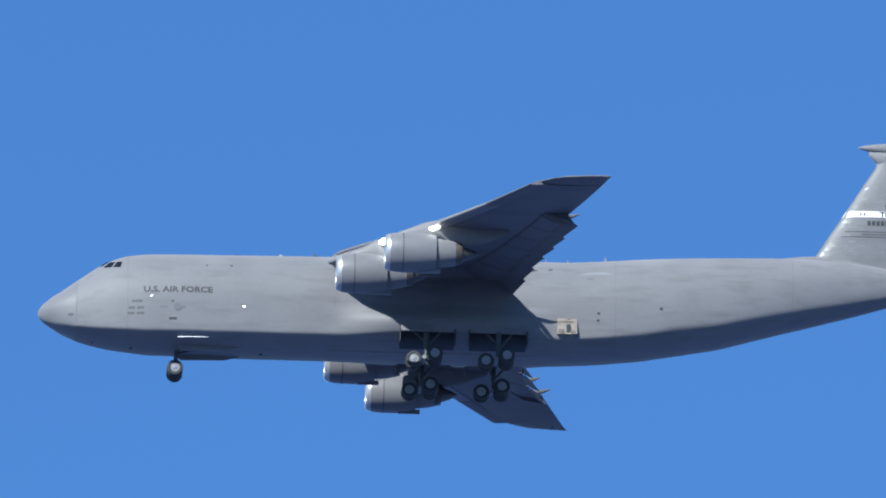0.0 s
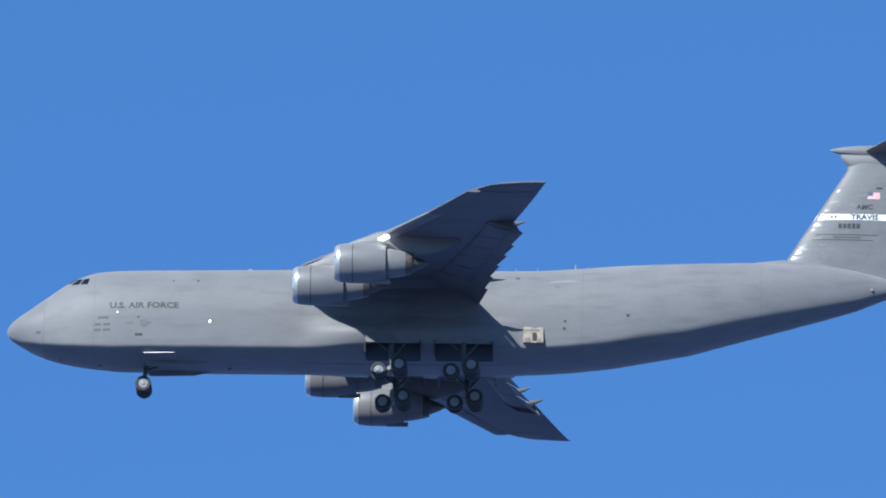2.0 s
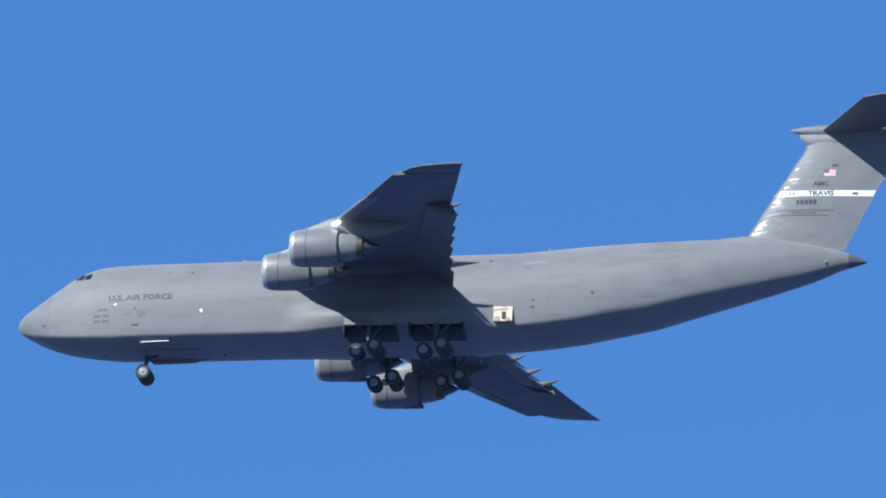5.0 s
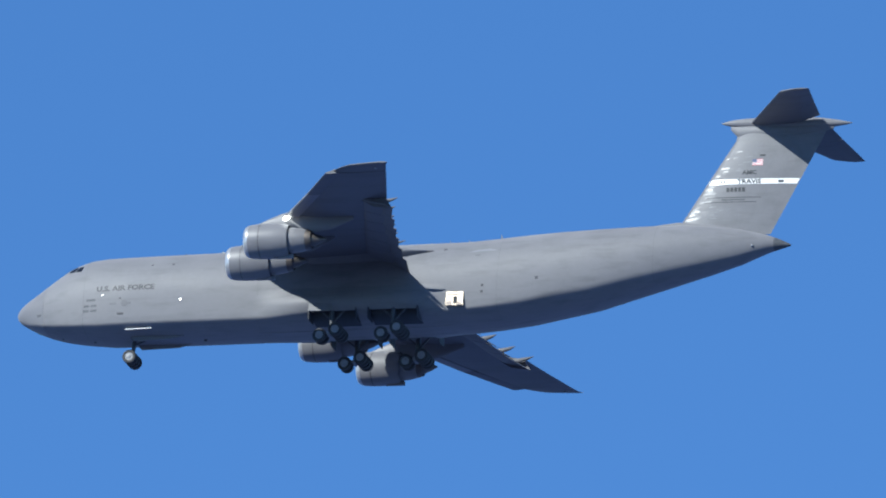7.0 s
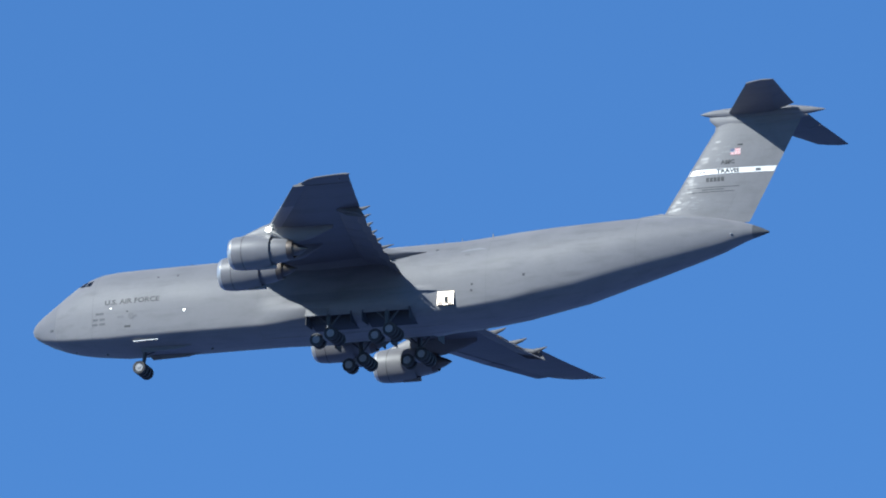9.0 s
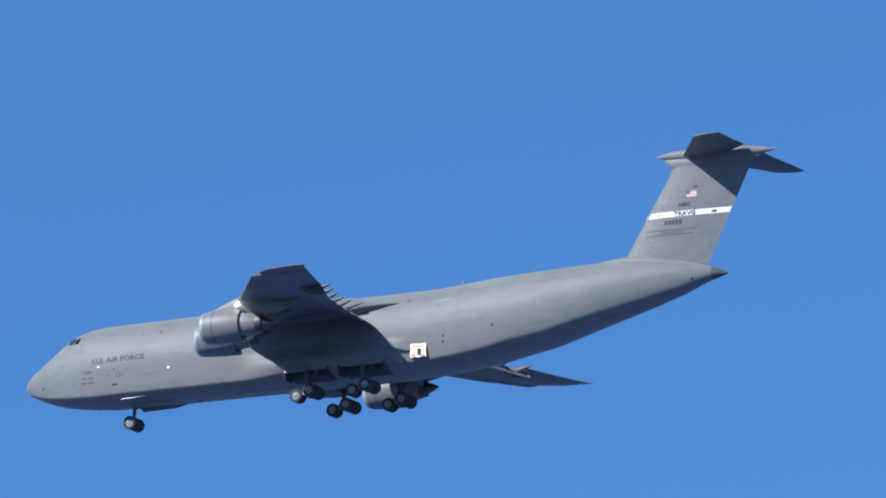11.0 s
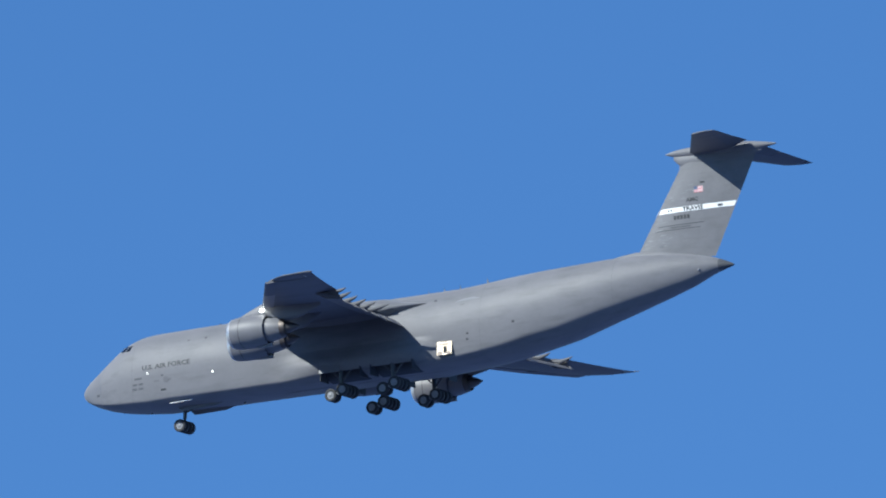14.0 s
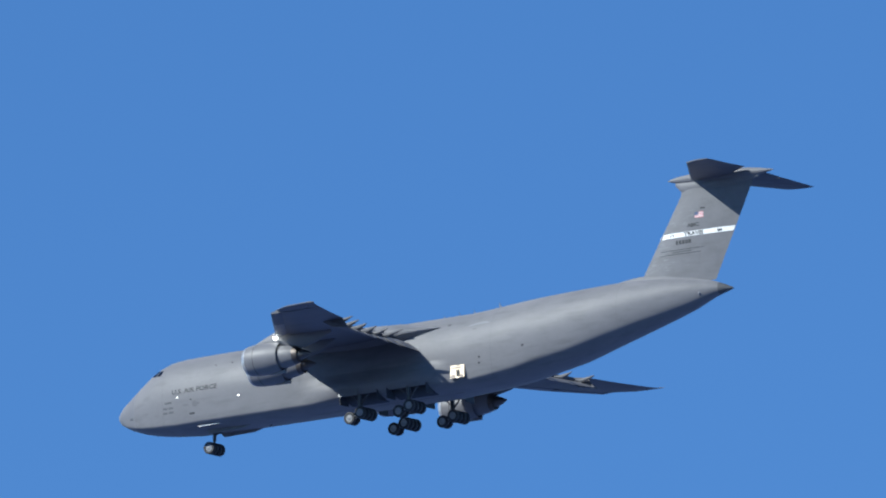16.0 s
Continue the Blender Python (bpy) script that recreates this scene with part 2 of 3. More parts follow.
for s in (-1, 1):
    part("windscreen_pane", skin(bmesh.new(), [(4.72, 3.5), (5.12, 3.72), (5.5, 4.12), (5.1, 3.98)], s, 0.03), GLASS, fuselage, "dark windscreen pane")

for s in (-1, 1):
    lettering("U.S. AIR FORCE", 8.15, 13.5, 0.98, 1.48, MARK, fuselage, "lettering", side=s, bold=0.03)
    # unreadable rows of stencilling
    for x0, x1, z0 in ((7.25, 8.1, 0.12), (7.0, 7.52, -0.42), (7.68, 8.22, -0.42), (6.95, 7.5, -0.86), (7.66, 8.24, -0.86)):
        n = 4 if x1 - x0 < 0.7 else 6
        for k in range(n):
            a = x0 + (x1 - x0) * k / n
            part("stencil_bar", skin(bmesh.new(), rect(a, a + (x1 - x0) / n * 0.78, z0 + 0.02 * (k % 2), z0 + 0.22), s, div=1), MARK_AND_SHADE, fuselage)
    # low-visibility insignia beside the crew door
    part("insignia_bar", skin(bmesh.new(), rect(9.45, 10.05, -0.32, -0.12), s), FAINT, fuselage, "faded low-visibility insignia")
    part("insignia_bar", skin(bmesh.new(), rect(11.1, 11.4, -0.3, -0.12), s), FAINT, fuselage, "faded low-visibility insignia")
    b = bmesh.new()
    b.faces.new([b.verts.new((x, s * (half(x, z) + 0.03), z)) for x, z in [(10.8 + 0.3 * math.cos(a), -0.2 + 0.3 * math.sin(a)) for a in [math.pi * k / 8 for k in range(16)]]])
    part("roundel", b, FAINT, fuselage, "faded low-visibility roundel")
    # crew door, hatches, vents
    for x0, x1, z0, z1, m in ((10.15, 10.75, -1.25, -1.05, MARK), (10.3, 10.5, 0.2, 0.32, MARK), (12.95, 13.1, 3.38, 3.52, MARK), (14.85, 15.05, 3.38, 3.52, MARK),
                              (2.35, 2.75, -0.72, -0.5, MARK_AND_SHADE), (43.4, 43.62, 0.12, 0.32, MARK), (43.35, 43.57, -0.45, -0.25, MARK), (48.25, 48.5, 0.66, 0.9, MARK),
                              (39.6, 39.9, 3.9, 4.05, MARK), (42.6, 43.1, 3.08, 3.24, FAINT)):
        part("access_panel", skin(bmesh.new(), rect(x0, x1, z0, z1), s), m, fuselage)
    part("paint_streak", skin(bmesh.new(), [(41.9, 3.5), (44.7, 3.62), (43.9, 3.86), (42.8, 3.78)], s, 0.02, div=6), PATCH, fuselage, "pale streak of fresh paint")
# seam of the visor nose and the hoop seams along the body
for x in (6.9, 23.0, 44.8, 58.6):
    bm = bmesh.new()
    ring = lambda q: [(q, y * 1.003, 1.2 + (z - 1.2) * 1.003) for _, y, z in section(q)]
    loft(bm, [ring(x), ring(x + 0.035)], cap=False)
    part("hoop_seam", bm, FAINT, fuselage)

# cap over the tail tip, its shade painted on as a darker grey
part("tail_shade_cap", lofted([[(x, y * 1.01, 4.05 + (z - 4.05) * 1.01) for _, y, z in section(x)] for x in (69.0, 69.4, 69.8, 70.1, 70.42)]), MARK_AND_SHADE, fuselage, "pointed tail tip, darkened to stand for shade")
# side lamps
def lamp(x, y, z, r, name="side_lamp", flat=1.0):
    b = bmesh.new()
    bmesh.ops.create_uvsphere(b, u_segments=14, v_segments=8, radius=r, matrix=pose(x, y, z) @ Matrix.Diagonal((1, 0.4, flat, 1)))
    return part(name, b, LAMP, fuselage, "bright round lamp")


for s in (-1, 1):
    lamp(15.95, s * half(15.95, -0.06), -0.06, 0.075)
    lamp(8.75, s * half(8.75, 0.66), 0.66, 0.075, flat=0.4)

# blade antennas and bumps along the spine and belly
for x, y, h, c in ((21.2, 0.0, 0.34, 0.7), (37.7, 0.0, 0.34, 0.2), (39.4, 0.0, 0.42, 0.2), (41.1, 0.0, 0.46, 0.22), (44.0, 0.0, 0.6, 0.34), (18.6, -0.5, 0.13, 0.6), (15.3, -0.5, 0.12, 0.25), (47.3, 0.3, 0.22, 0.2)):
    t = station(x)[0]
    b = lofted([[(x + px * f + (1 - f) * 0.3 * c, y + py, t - 0.08 + (h + 0.08) * (1 - f) * 1.0) for px, py in
                 ((0, 0), (0.4 * c, 0.05), (c, 0), (0.4 * c, -0.05))] for f in (1.0, 0.55, 0.02)])
    part("blade_antenna", b, HUB if 18 < x < 19 else MARK if x < 30 else PATCH, fuselage)
for x, h in ((17.3, 0.35), (7.2, 0.28), (4.2, 0.22)):
    bo = station(x)[1]
    b = lofted([[(x + px * f, py * f, bo + 0.05 - (h + 0.05) * (1 - f)) for px, py in ((0, 0), (0.12, 0.04), (0.3, 0), (0.12, -0.04))] for f in (1.0, 0.5)])
    part("belly_antenna", b, MARK, fuselage)


# ---- wings ----
def wing_z(y):
    return 4.55 - 0.152 * y + 0.0022 * y * y


def wing_le(y):
    return float(np.interp(y, (0.0, 3.6, 6.5, 34.0), (22.3, 22.55, 23.15, 38.40)))


def wing_te(y):
    return 34.9 + 0.26 * (y - 3.6)


def wing_th(y):
    return float(np.interp(y, (0, 3.6, 20, 34), (1.75, 1.65, 0.95, 0.42)))


def wing_ring(s, y, u0, u1, le=None, te=None, th=None):
    a = wing_le(y) if le is None else le
    b = wing_te(y) if te is None else te
    return [(x, s * y, wing_z(y) + h - 0.03 * (x - a)) for x, h in foil(a, b, wing_th(y) if th is None else th, u0, u1)]


def flap_piece(s, ya, yb, tab=False):
    """A slotted flap between two stations, let down; tab: the second, steeper piece behind it."""
    rings = []
    for y, skew in ((ya, -0.1), (yb, 0.2)):
        k = float(np.interp(y, (3, 9, 13, 24), (1.38, 1.1, 0.97, 0.8)))
        x0, z0 = wing_te(y) - 2.05 + (skew if tab else 0), wing_z(y) - 0.03 * (wing_te(y) - wing_le(y)) - 0.15
        droop = float(np.interp(y, (3.7, 9, 14), (20, 17.5, 15)))
        chord, angle = 2.3 * k, droop
        if tab:
            x0, z0 = x0 + chord * math.cos(radians(droop)) - 0.16, z0 - chord * math.sin(radians(droop)) + 0.02
            chord, angle = 1.15 * k, droop + 14
        ca, sa = math.cos(radians(angle)), math.sin(radians(angle))
        rings.append([(x0 + x * ca + h * sa, s * y, z0 - x * sa + h * ca) for x, h in foil(0, chord, 0.13 * chord)])
    return lofted(rings)


def spindle(pts, segs=12):
    """A pointed fairing through (x, y, z, width, height)."""
    return lofted([[(x, y + w * math.cos(a), z + h * math.sin(a)) for a in [2 * math.pi * k / segs for k in range(segs)]] for x, y, z, w, h in pts])


for s in (-1, 1):
    bm = bmesh.new()
    ys = [3.73, 6, 9, 12, 15, 18, 21, 23.6]
    loft(bm, [wing_ring(s, y, 0, 1 - (1.15 if y < 13 else 1.5) / (wing_te(y) - wing_le(y))) for y in ys])
    loft(bm, [wing_ring(s, y, 0, 1, None, 35.6) for y in (0.5, 3.72)])
    loft(bm, [wing_ring(s, y, 0, 0.77) for y in (23.62, 26, 29, 32.0)])
    tip = [(32.02, wing_le(32) + 0.25, wing_te(32.0)), (32.6, wing_le(32.6) + 0.4, wing_te(32.6)), (33.2, 38.7, wing_te(33.2)), (33.6, 39.4, wing_te(33.6)), (33.95, 41.0, 42.85), (34.1, 42.2, 42.98)]
    loft(bm, [wing_ring(s, y, 0, 1, a, b, wing_th(y) * (0.75 if y < 33 else 0.55 if y < 33.7 else 0.35)) for y, a, b in tip])
    wing = part("wing", bm, GREY_WING_SHADE, plane, "long swept grey wing with flaps and slats out")
    # slats along the leading edge
    for ya, yb, paint in ((6.2, 12.7, GREY_COWL), (12.72, 13.88, WHITE), (13.9, 19.1, GREY_COWL), (19.12, 20.48, GREY_COWL), (20.5, 26.2, GREY_COWL), (26.26, 32.05, GREY_WING_SHADE)):
        rings = []
        for y in ((5.2, 9.5, yb) if ya < 6.3 else (ya, yb)):
            c, t = wing_te(y) - wing_le(y), wing_th(y)
            reach = 0.62 if paint == WHITE else float(np.interp(y, (5.2, 9.5, 12.5, 13.9), (0.6, 0.1, 0.3, 0.48)))
            drop = 0.0 if y > 9 else 0.25
            a = wing_le(y) - reach
            f = 0.75 if y > 32 else 1.0
            rings.append([(x, s * y, wing_z(y) + h * 0.85 * f - drop - 0.10 * f - (0.17 if y < 14 else 0.10) * f * (a + 1.3 - x)) for x, h in foil(a, a + c * 0.55, t * 0.9, 0, (0.77 + reach) / (c * 0.55))])
        part("slat" if paint != WHITE else "landing_lamp", lofted(rings), paint if paint != WHITE else LAMP, wing, "lowered leading-edge slat" if paint != WHITE else "lit landing lamp panel between two slats")
    # flaps: six a side, let down in two slotted pieces
    edges = [3.1, 7.7, 11.1, 14.4, 17.6, 20.7, 24.35]
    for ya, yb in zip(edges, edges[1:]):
        part("flap", flap_piece(s, ya + 0.05, yb - 0.05), GREY_WING_SHADE, wing, "lowered slotted flap")
        part("flap_tab", flap_piece(s, ya + 0.05, yb - 0.05, True), GREY_WING_SHADE, wing)
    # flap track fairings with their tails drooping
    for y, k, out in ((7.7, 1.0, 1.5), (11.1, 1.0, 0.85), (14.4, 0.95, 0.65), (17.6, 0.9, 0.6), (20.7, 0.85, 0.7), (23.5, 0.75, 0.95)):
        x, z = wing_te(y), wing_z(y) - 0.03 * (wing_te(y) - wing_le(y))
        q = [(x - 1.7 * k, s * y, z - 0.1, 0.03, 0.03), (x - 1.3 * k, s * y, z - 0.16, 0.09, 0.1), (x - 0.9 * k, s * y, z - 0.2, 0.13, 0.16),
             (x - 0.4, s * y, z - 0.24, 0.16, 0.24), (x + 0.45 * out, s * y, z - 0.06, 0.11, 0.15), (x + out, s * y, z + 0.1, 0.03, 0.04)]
        part("flap_track_fairing", spindle(q), GREY_WING_SHADE, wing, "pointed flap track fairing")
    part("aileron", lofted([[(p[0] + 0.005, p[1], p[2]) for p in wing_ring(s, y, 0.766, 1)] for y in (23.75, 28, 32.0)]), GREY_WING_SHADE, wing, "aileron")
    # plate closing the outer end of the flaps
    b = bmesh.new()
    x, z = wing_te(23.9), wing_z(23.9) - 0.03 * (wing_te(23.9) - wing_le(23.9))
    q = [(x - 2.6, s * 23.86, z + 0.08), (x - 0.1, s * 23.86, z + 0.02), (x + 0.55, s * 23.86, z - 1.0), (x - 1.2, s * 23.86, z - 0.75)]
    loft(b, [q, [(u, v + s * 0.08, w) for u, v, w in q]])
    part("flap_end_plate", b, GREY_WING_SHADE, wing)
    b = bmesh.new()
    bmesh.ops.create_icosphere(b, subdivisions=1, radius=0.12, matrix=pose(41.6, s * 33.0, wing_z(33) - 0.18))
    part("tip_lamp", b, HUB, wing)
    # landing lamp in the gap between two slats, lit
    rings = []
    for y in (19.5, 19.58, 20.1, 20.18):
        a, g = wing_le(y) - 0.62, 0.15 if 19.55 < y < 20.15 else 0.11
        rings.append([(a + 0.1 + 0.26 * math.cos(q), s * y, wing_z(y) - (0.62 if s < 0 else 0.8) + g * math.sin(q)) for q in [2 * math.pi * k / 16 for k in range(16)]])
    part("landing_lamp", lofted(rings), LAMP, wing, "lit landing lamp in the leading edge")

# fairing where the wing meets the body
bm = bmesh.new()
rings = []
for x in smooth_x(20.3, 39.2, 0.7):
    w, h = (float(np.interp(x, (20.3, 22, 25, 29, 34, 36.8, 38.3, 39.2), v)) for v in ((0.4, 2.4, 3.6, 4.0, 3.9, 3.2, 2.8, 2.5), (0.25, 0.95, 1.4, 1.6, 1.35, 0.6, 0.3, 0.08)))
    zc = float(np.interp(x, (34, 40.4), (3.75, 3.9)))
    rings.append([(x, w * math.cos(a), zc + h * math.sin(a)) for a in [2 * math.pi * k / 32 for k in range(32)]])
part("wing_fairing", loft(bm, rings), GREY, plane, "smooth fairing over the wing root")


# ---- engines ----
def engine(s, y, x0, z):
    cy = s * y
    b = lathe(bmesh.new(), [(x0 + 0.42, 1.452), (x0 + 0.7, 1.50), (x0 + 1.0, 1.53), (x0 + 1.38, 1.55)], cy, z)
    lathe(b, [(x0 + 1.38, 1.55), (x0 + 1.39, 1.515), (x0 + 1.43, 1.515), (x0 + 1.44, 1.55), (x0 + 2.4, 1.56), (x0 + 3.2, 1.50), (x0 + 3.95, 1.38), (x0 + 3.95, 1.33), (x0 + 3.0, 1.35)], cy, z)
    nac = part("engine_nacelle", b, GREY_COWL, plane, "fat grey turbofan nacelle hung on a pylon")
    part("intake_lip", lathe(bmesh.new(), [(x0 + 0.42, 1.454), (x0 + 0.26, 1.418), (x0 + 0.2, 1.39), (x0 + 0.1, 1.33), (x0 + 0.03, 1.27), (x0, 1.22), (x0 + 0.04, 1.15), (x0 + 0.18, 1.10)], cy, z), METAL, nac, "polished metal intake lip")
    part("intake_duct", lathe(bmesh.new(), [(x0 + 0.18, 1.10), (x0 + 0.7, 1.14), (x0 + 1.15, 1.18)], cy, z), LINER, nac, "pale intake duct")
    part("fan", lathe(bmesh.new(), [(x0 + 0.75, 0.02), (x0 + 0.95, 0.2), (x0 + 1.12, 0.34), (x0 + 1.14, 1.18)], cy, z), MARK, nac, "dark fan face and spinner")
    part("cowl_seam", lathe(bmesh.new(), [(x0 + 1.385, 1.556), (x0 + 1.435, 1.558)], cy, z), SEAM, nac)
    part("fan_duct", lathe(bmesh.new(), [(x0 + 3.6, 0.9), (x0 + 3.62, 1.33)], cy, z), SEAM, nac, "dark fan exhaust slot")
    part("core_cowl", lathe(bmesh.new(), [(x0 + 3.4, 1.14), (x0 + 4.2, 1.14), (x0 + 4.9, 1.05), (x0 + 5.45, 0.93), (x0 + 5.47, 0.86), (x0 + 5.0, 0.86)], cy, z), GREY_COWL, nac, "tapered core cowl")
    part("exhaust_nozzle", lathe(bmesh.new(), [(x0 + 5.3, 0.9), (x0 + 5.47, 0.915), (x0 + 5.95, 0.80), (x0 + 5.95, 0.75), (x0 + 5.5, 0.78)], cy, z), RUST, nac, "heat-stained exhaust nozzle")
    part("exhaust_plug", lathe(bmesh.new(), [(x0 + 5.6, 0.64), (x0 + 6.05, 0.58), (x0 + 6.7, 0.34), (x0 + 7.25, 0.04)], cy, z, 20, cap=True), HOT, nac, "metal exhaust cone")
    # pylon
    rings = []
    wz = wing_z(y)
    for x, lo, hi, w in ((x0 + 1.0, z + 1.45, z + 1.6, 0.05), (x0 + 1.9, z + 1.2, z + 1.98, 0.2), (x0 + 3.2, z + 0.9, wz + 0.05, 0.3), (x0 + 4.6, z + 0.7, wz + 0.3, 0.32),
                          (x0 + 6.2, z + 0.62, wz + 0.2, 0.3), (x0 + 7.8, z + 0.95, wz, 0.22), (x0 + 9.6, wz - 0.75, wz - 0.1, 0.04)):
        m = (lo + hi) / 2
        rings.append([(x, cy + w * math.cos(a), m + (hi - lo) / 2 * math.copysign(abs(math.sin(a)) ** 0.6, math.sin(a))) for a in [2 * math.pi * k / 16 for k in range(16)]])
    part("pylon", lofted(rings), GREY_COWL, nac, "engine pylon")
    # latch bumps and strakes under the cowl
    b = bmesh.new()
    box(b, x0 + 2.6, x0 + 4.3, cy - 0.12, cy + 0.12, z - 1.62, z - 1.3)
    part("drain_fairing", b, GREY_COWL, nac)


for s in (-1, 1):
    engine(s, 12.2, 22.75, 0.27)
    engine(s, 18.95, 26.25, 0.0)


# ---- fin and tailplane ----
def fin_le(z):
    return float(np.interp(z, (4.4, 6.2, 13.8, 15.3), (59.2, 60.35, 65.1, 65.35)))


def fin_te(z):
    return float(np.interp(z, (4.4, 15.3), (68.2, 73.7)))


def fin_half(x, z):
    a, b = fin_le(z), fin_te(z)
    u = min(1, max(0, (x - a) / (b - a)))
    return max(naca(u), 0.004) * float(np.interp(z, (4.4, 15.3), (1.0, 0.72)))


def fin_ring(z, u0, u1):
    a, b = fin_le(z), fin_te(z)
    t = float(np.interp(z, (4.4, 15.3), (1.0, 0.72)))
    c = b - a
    us = [u0 + (u1 - u0) * 0.5 * (1 - math.cos(math.pi * k / 14)) for k in range(15)]
    top = [(a + u * c, max(naca(u), 0.004) * t, z) for u in us]
    return top + [(x, -y, z) for x, y, _ in reversed(top[1:] if u0 == 0 else top)]


fin = part("fin", lofted([fin_ring(z, 0, 0.70) for z in (4.4, 5.4, 6.2, 8, 10, 12, 13.8, 15.3)]), FIN_GREY, plane, "tall swept grey tail fin")
part("rudder", lofted([fin_ring(z, 0.7008, 1) for z in (5.1, 7.5, 9.95)]), FIN_GREY, fin, "lower rudder half")
part("rudder", lofted([fin_ring(z, 0.7008, 1) for z in (9.99, 12, 14.6)]), FIN_GREY, fin, "upper rudder half")
part("fin_fillet", spindle([(56.8, 0, 5.95, 0.05, 0.05), (58.4, 0, 6.0, 0.28, 0.28), (60.2, 0, 6.02, 0.48, 0.42), (63, 0, 5.8, 0.6, 0.4), (66.0, 0, 5.3, 0.5, 0.3), (67.8, 0, 4.85, 0.1, 0.1)], 20), GREY, fin, "dorsal fillet")
part("bullet_fairing", lathe(bmesh.new(), [(63.7, 0.02), (64.1, 0.16), (64.9, 0.33), (66.2, 0.46), (68.0, 0.55), (70.5, 0.58), (72.6, 0.5), (74.2, 0.3), (75.3, 0.1), (75.6, 0.01)], 0, 15.45, 24, True, 0.03), GREY, fin, "long pointed bullet fairing on the fin tip")
part("fin_cap", spindle([(64.6, 0, 15.0, 0.06, 0.2), (65.4, 0, 14.6, 0.3, 0.62), (68, 0, 14.6, 0.46, 0.68), (71, 0, 14.65, 0.42, 0.6), (73.9, 0, 14.85, 0.1, 0.25)], 20), GREY, fin)

for s in (-1, 1):
    def tail_ring(y, u0, u1, f=1.0):
        a = 66.3 + 0.52 * y + (0.0 if y < 9.8 else (y - 9.8) * 1.6)
        b = 72.7 + 0.142 * y
        return [(x, s * y, 15.32 - 0.035 * y + h) for x, h in foil(a, b, (0.72 - 0.042 * y) * f, u0, u1)]
    def elevator_ring(y):
        h = 66.3 + 0.52 * y + 0.7215 * (6.4 - 0.378 * y)
        return [(x, v, z + 0.24 * (1 - 0.085 * y) * max(0.0, x - h)) for x, v, z in tail_ring(y, 0.7215, 1)]
    stab = part("horizontal_stabilizer", lofted([tail_ring(y, 0, 0.72) for y in (0.1, 3, 6, 9.8)] ), GREY_WING_SHADE, plane, "swept grey tailplane half")
    part("stabilizer_tip", lofted([tail_ring(y, 0, 1, f) for y, f in ((9.82, 1), (10.2, 0.85), (10.55, 0.4))]), GREY_WING_SHADE, stab)
    part("elevator", lofted([elevator_ring(y) for y in (0.75, 5.2)]), GREY_WING_SHADE, stab, "inner elevator")
    part("elevator", lofted([elevator_ring(y) for y in (5.26, 9.8)]), GREY_WING_SHADE, stab, "outer elevator")

for s in (-1, 1):
    b = bmesh.new()
    zlo, zhi = 9.68, 10.16
    n = 24
    rows_ = []
    for i in range(n + 1):
        u = 0.005 + 0.985 * i / n
        rows_.append([b.verts.new((fin_le(z) + u * (fin_te(z) - fin_le(z)), s * (fin_half(fin_le(z) + u * (fin_te(z) - fin_le(z)), z) + 0.012), z)) for z in (zlo, (zlo + zhi) / 2, zhi)])
    for p, q in zip(rows_, rows_[1:]):
        for k in (0, 1):
            b.faces.new((p[k], q[k], q[k + 1], p[k + 1]))
    part("tail_stripe", b, WHITE, fin, "glossy white tail stripe")
    lettering("TRAVIS", 65.45, 67.6, 9.72, 10.12, SEAM, fin, "lettering", True, s, 0.03, bold=0.035)
    lettering("AMC", 65.85, 67.15, 10.55, 10.95, MARK, fin, "lettering", True, s, bold=0.035)
    for x0, x1 in ((64.5, 64.78), (64.85, 65.13), (65.2, 65.48), (65.55, 65.83), (65.9, 66.18)):
        part("number_bar", skin(bmesh.new(), rect(x0, x1, 8.98, 9.38), s, fin=True), MARK, fin)
    part("fin_line", skin(bmesh.new(), rect(62.75, 67.6, 8.44, 8.5), s, fin=True, div=10), MARK, fin)
    part("fin_line", skin(bmesh.new(), rect(62.45, 67.2, 8.02, 8.08), s, fin=True, div=10), MARK, fin)
    part("script_bar", skin(bmesh.new(), rect(64.1, 66.2, 8.2, 8.32), s, fin=True, div=8), MARK_AND_SHADE, fin)
    part("vent", skin(bmesh.new(), rect(67.4, 67.9, 12.22, 12.36), s, fin=True), SEAM, fin)
    for x0, x1, z0 in ((63.9, 64.05, 9.8), (64.2, 64.35, 9.8), (69.1, 69.6, 9.78)):
        part("stripe_mark", skin(bmesh.new(), rect(x0, x1, z0, z0 + 0.24), s, 0.02, True), MARK_AND_SHADE, fin)
    flag = part("flag", skin(bmesh.new(), rect(66.75, 67.7, 11.38, 11.95), s, 0.014, True), WHITE, fin, "painted red and white striped flag with a blue corner")
    for k in range(7):
        z0 = 11.38 + 0.57 * k * 2 / 13
        part("flag_stripe", skin(bmesh.new(), rect(66.75, 67.7, z0, z0 + 0.57 / 13), s, 0.018, True), RED, flag)
    part("flag_corner", skin(bmesh.new(), rect(66.75, 67.15, 11.64, 11.95), s, 0.022, True), BLUE, flag)

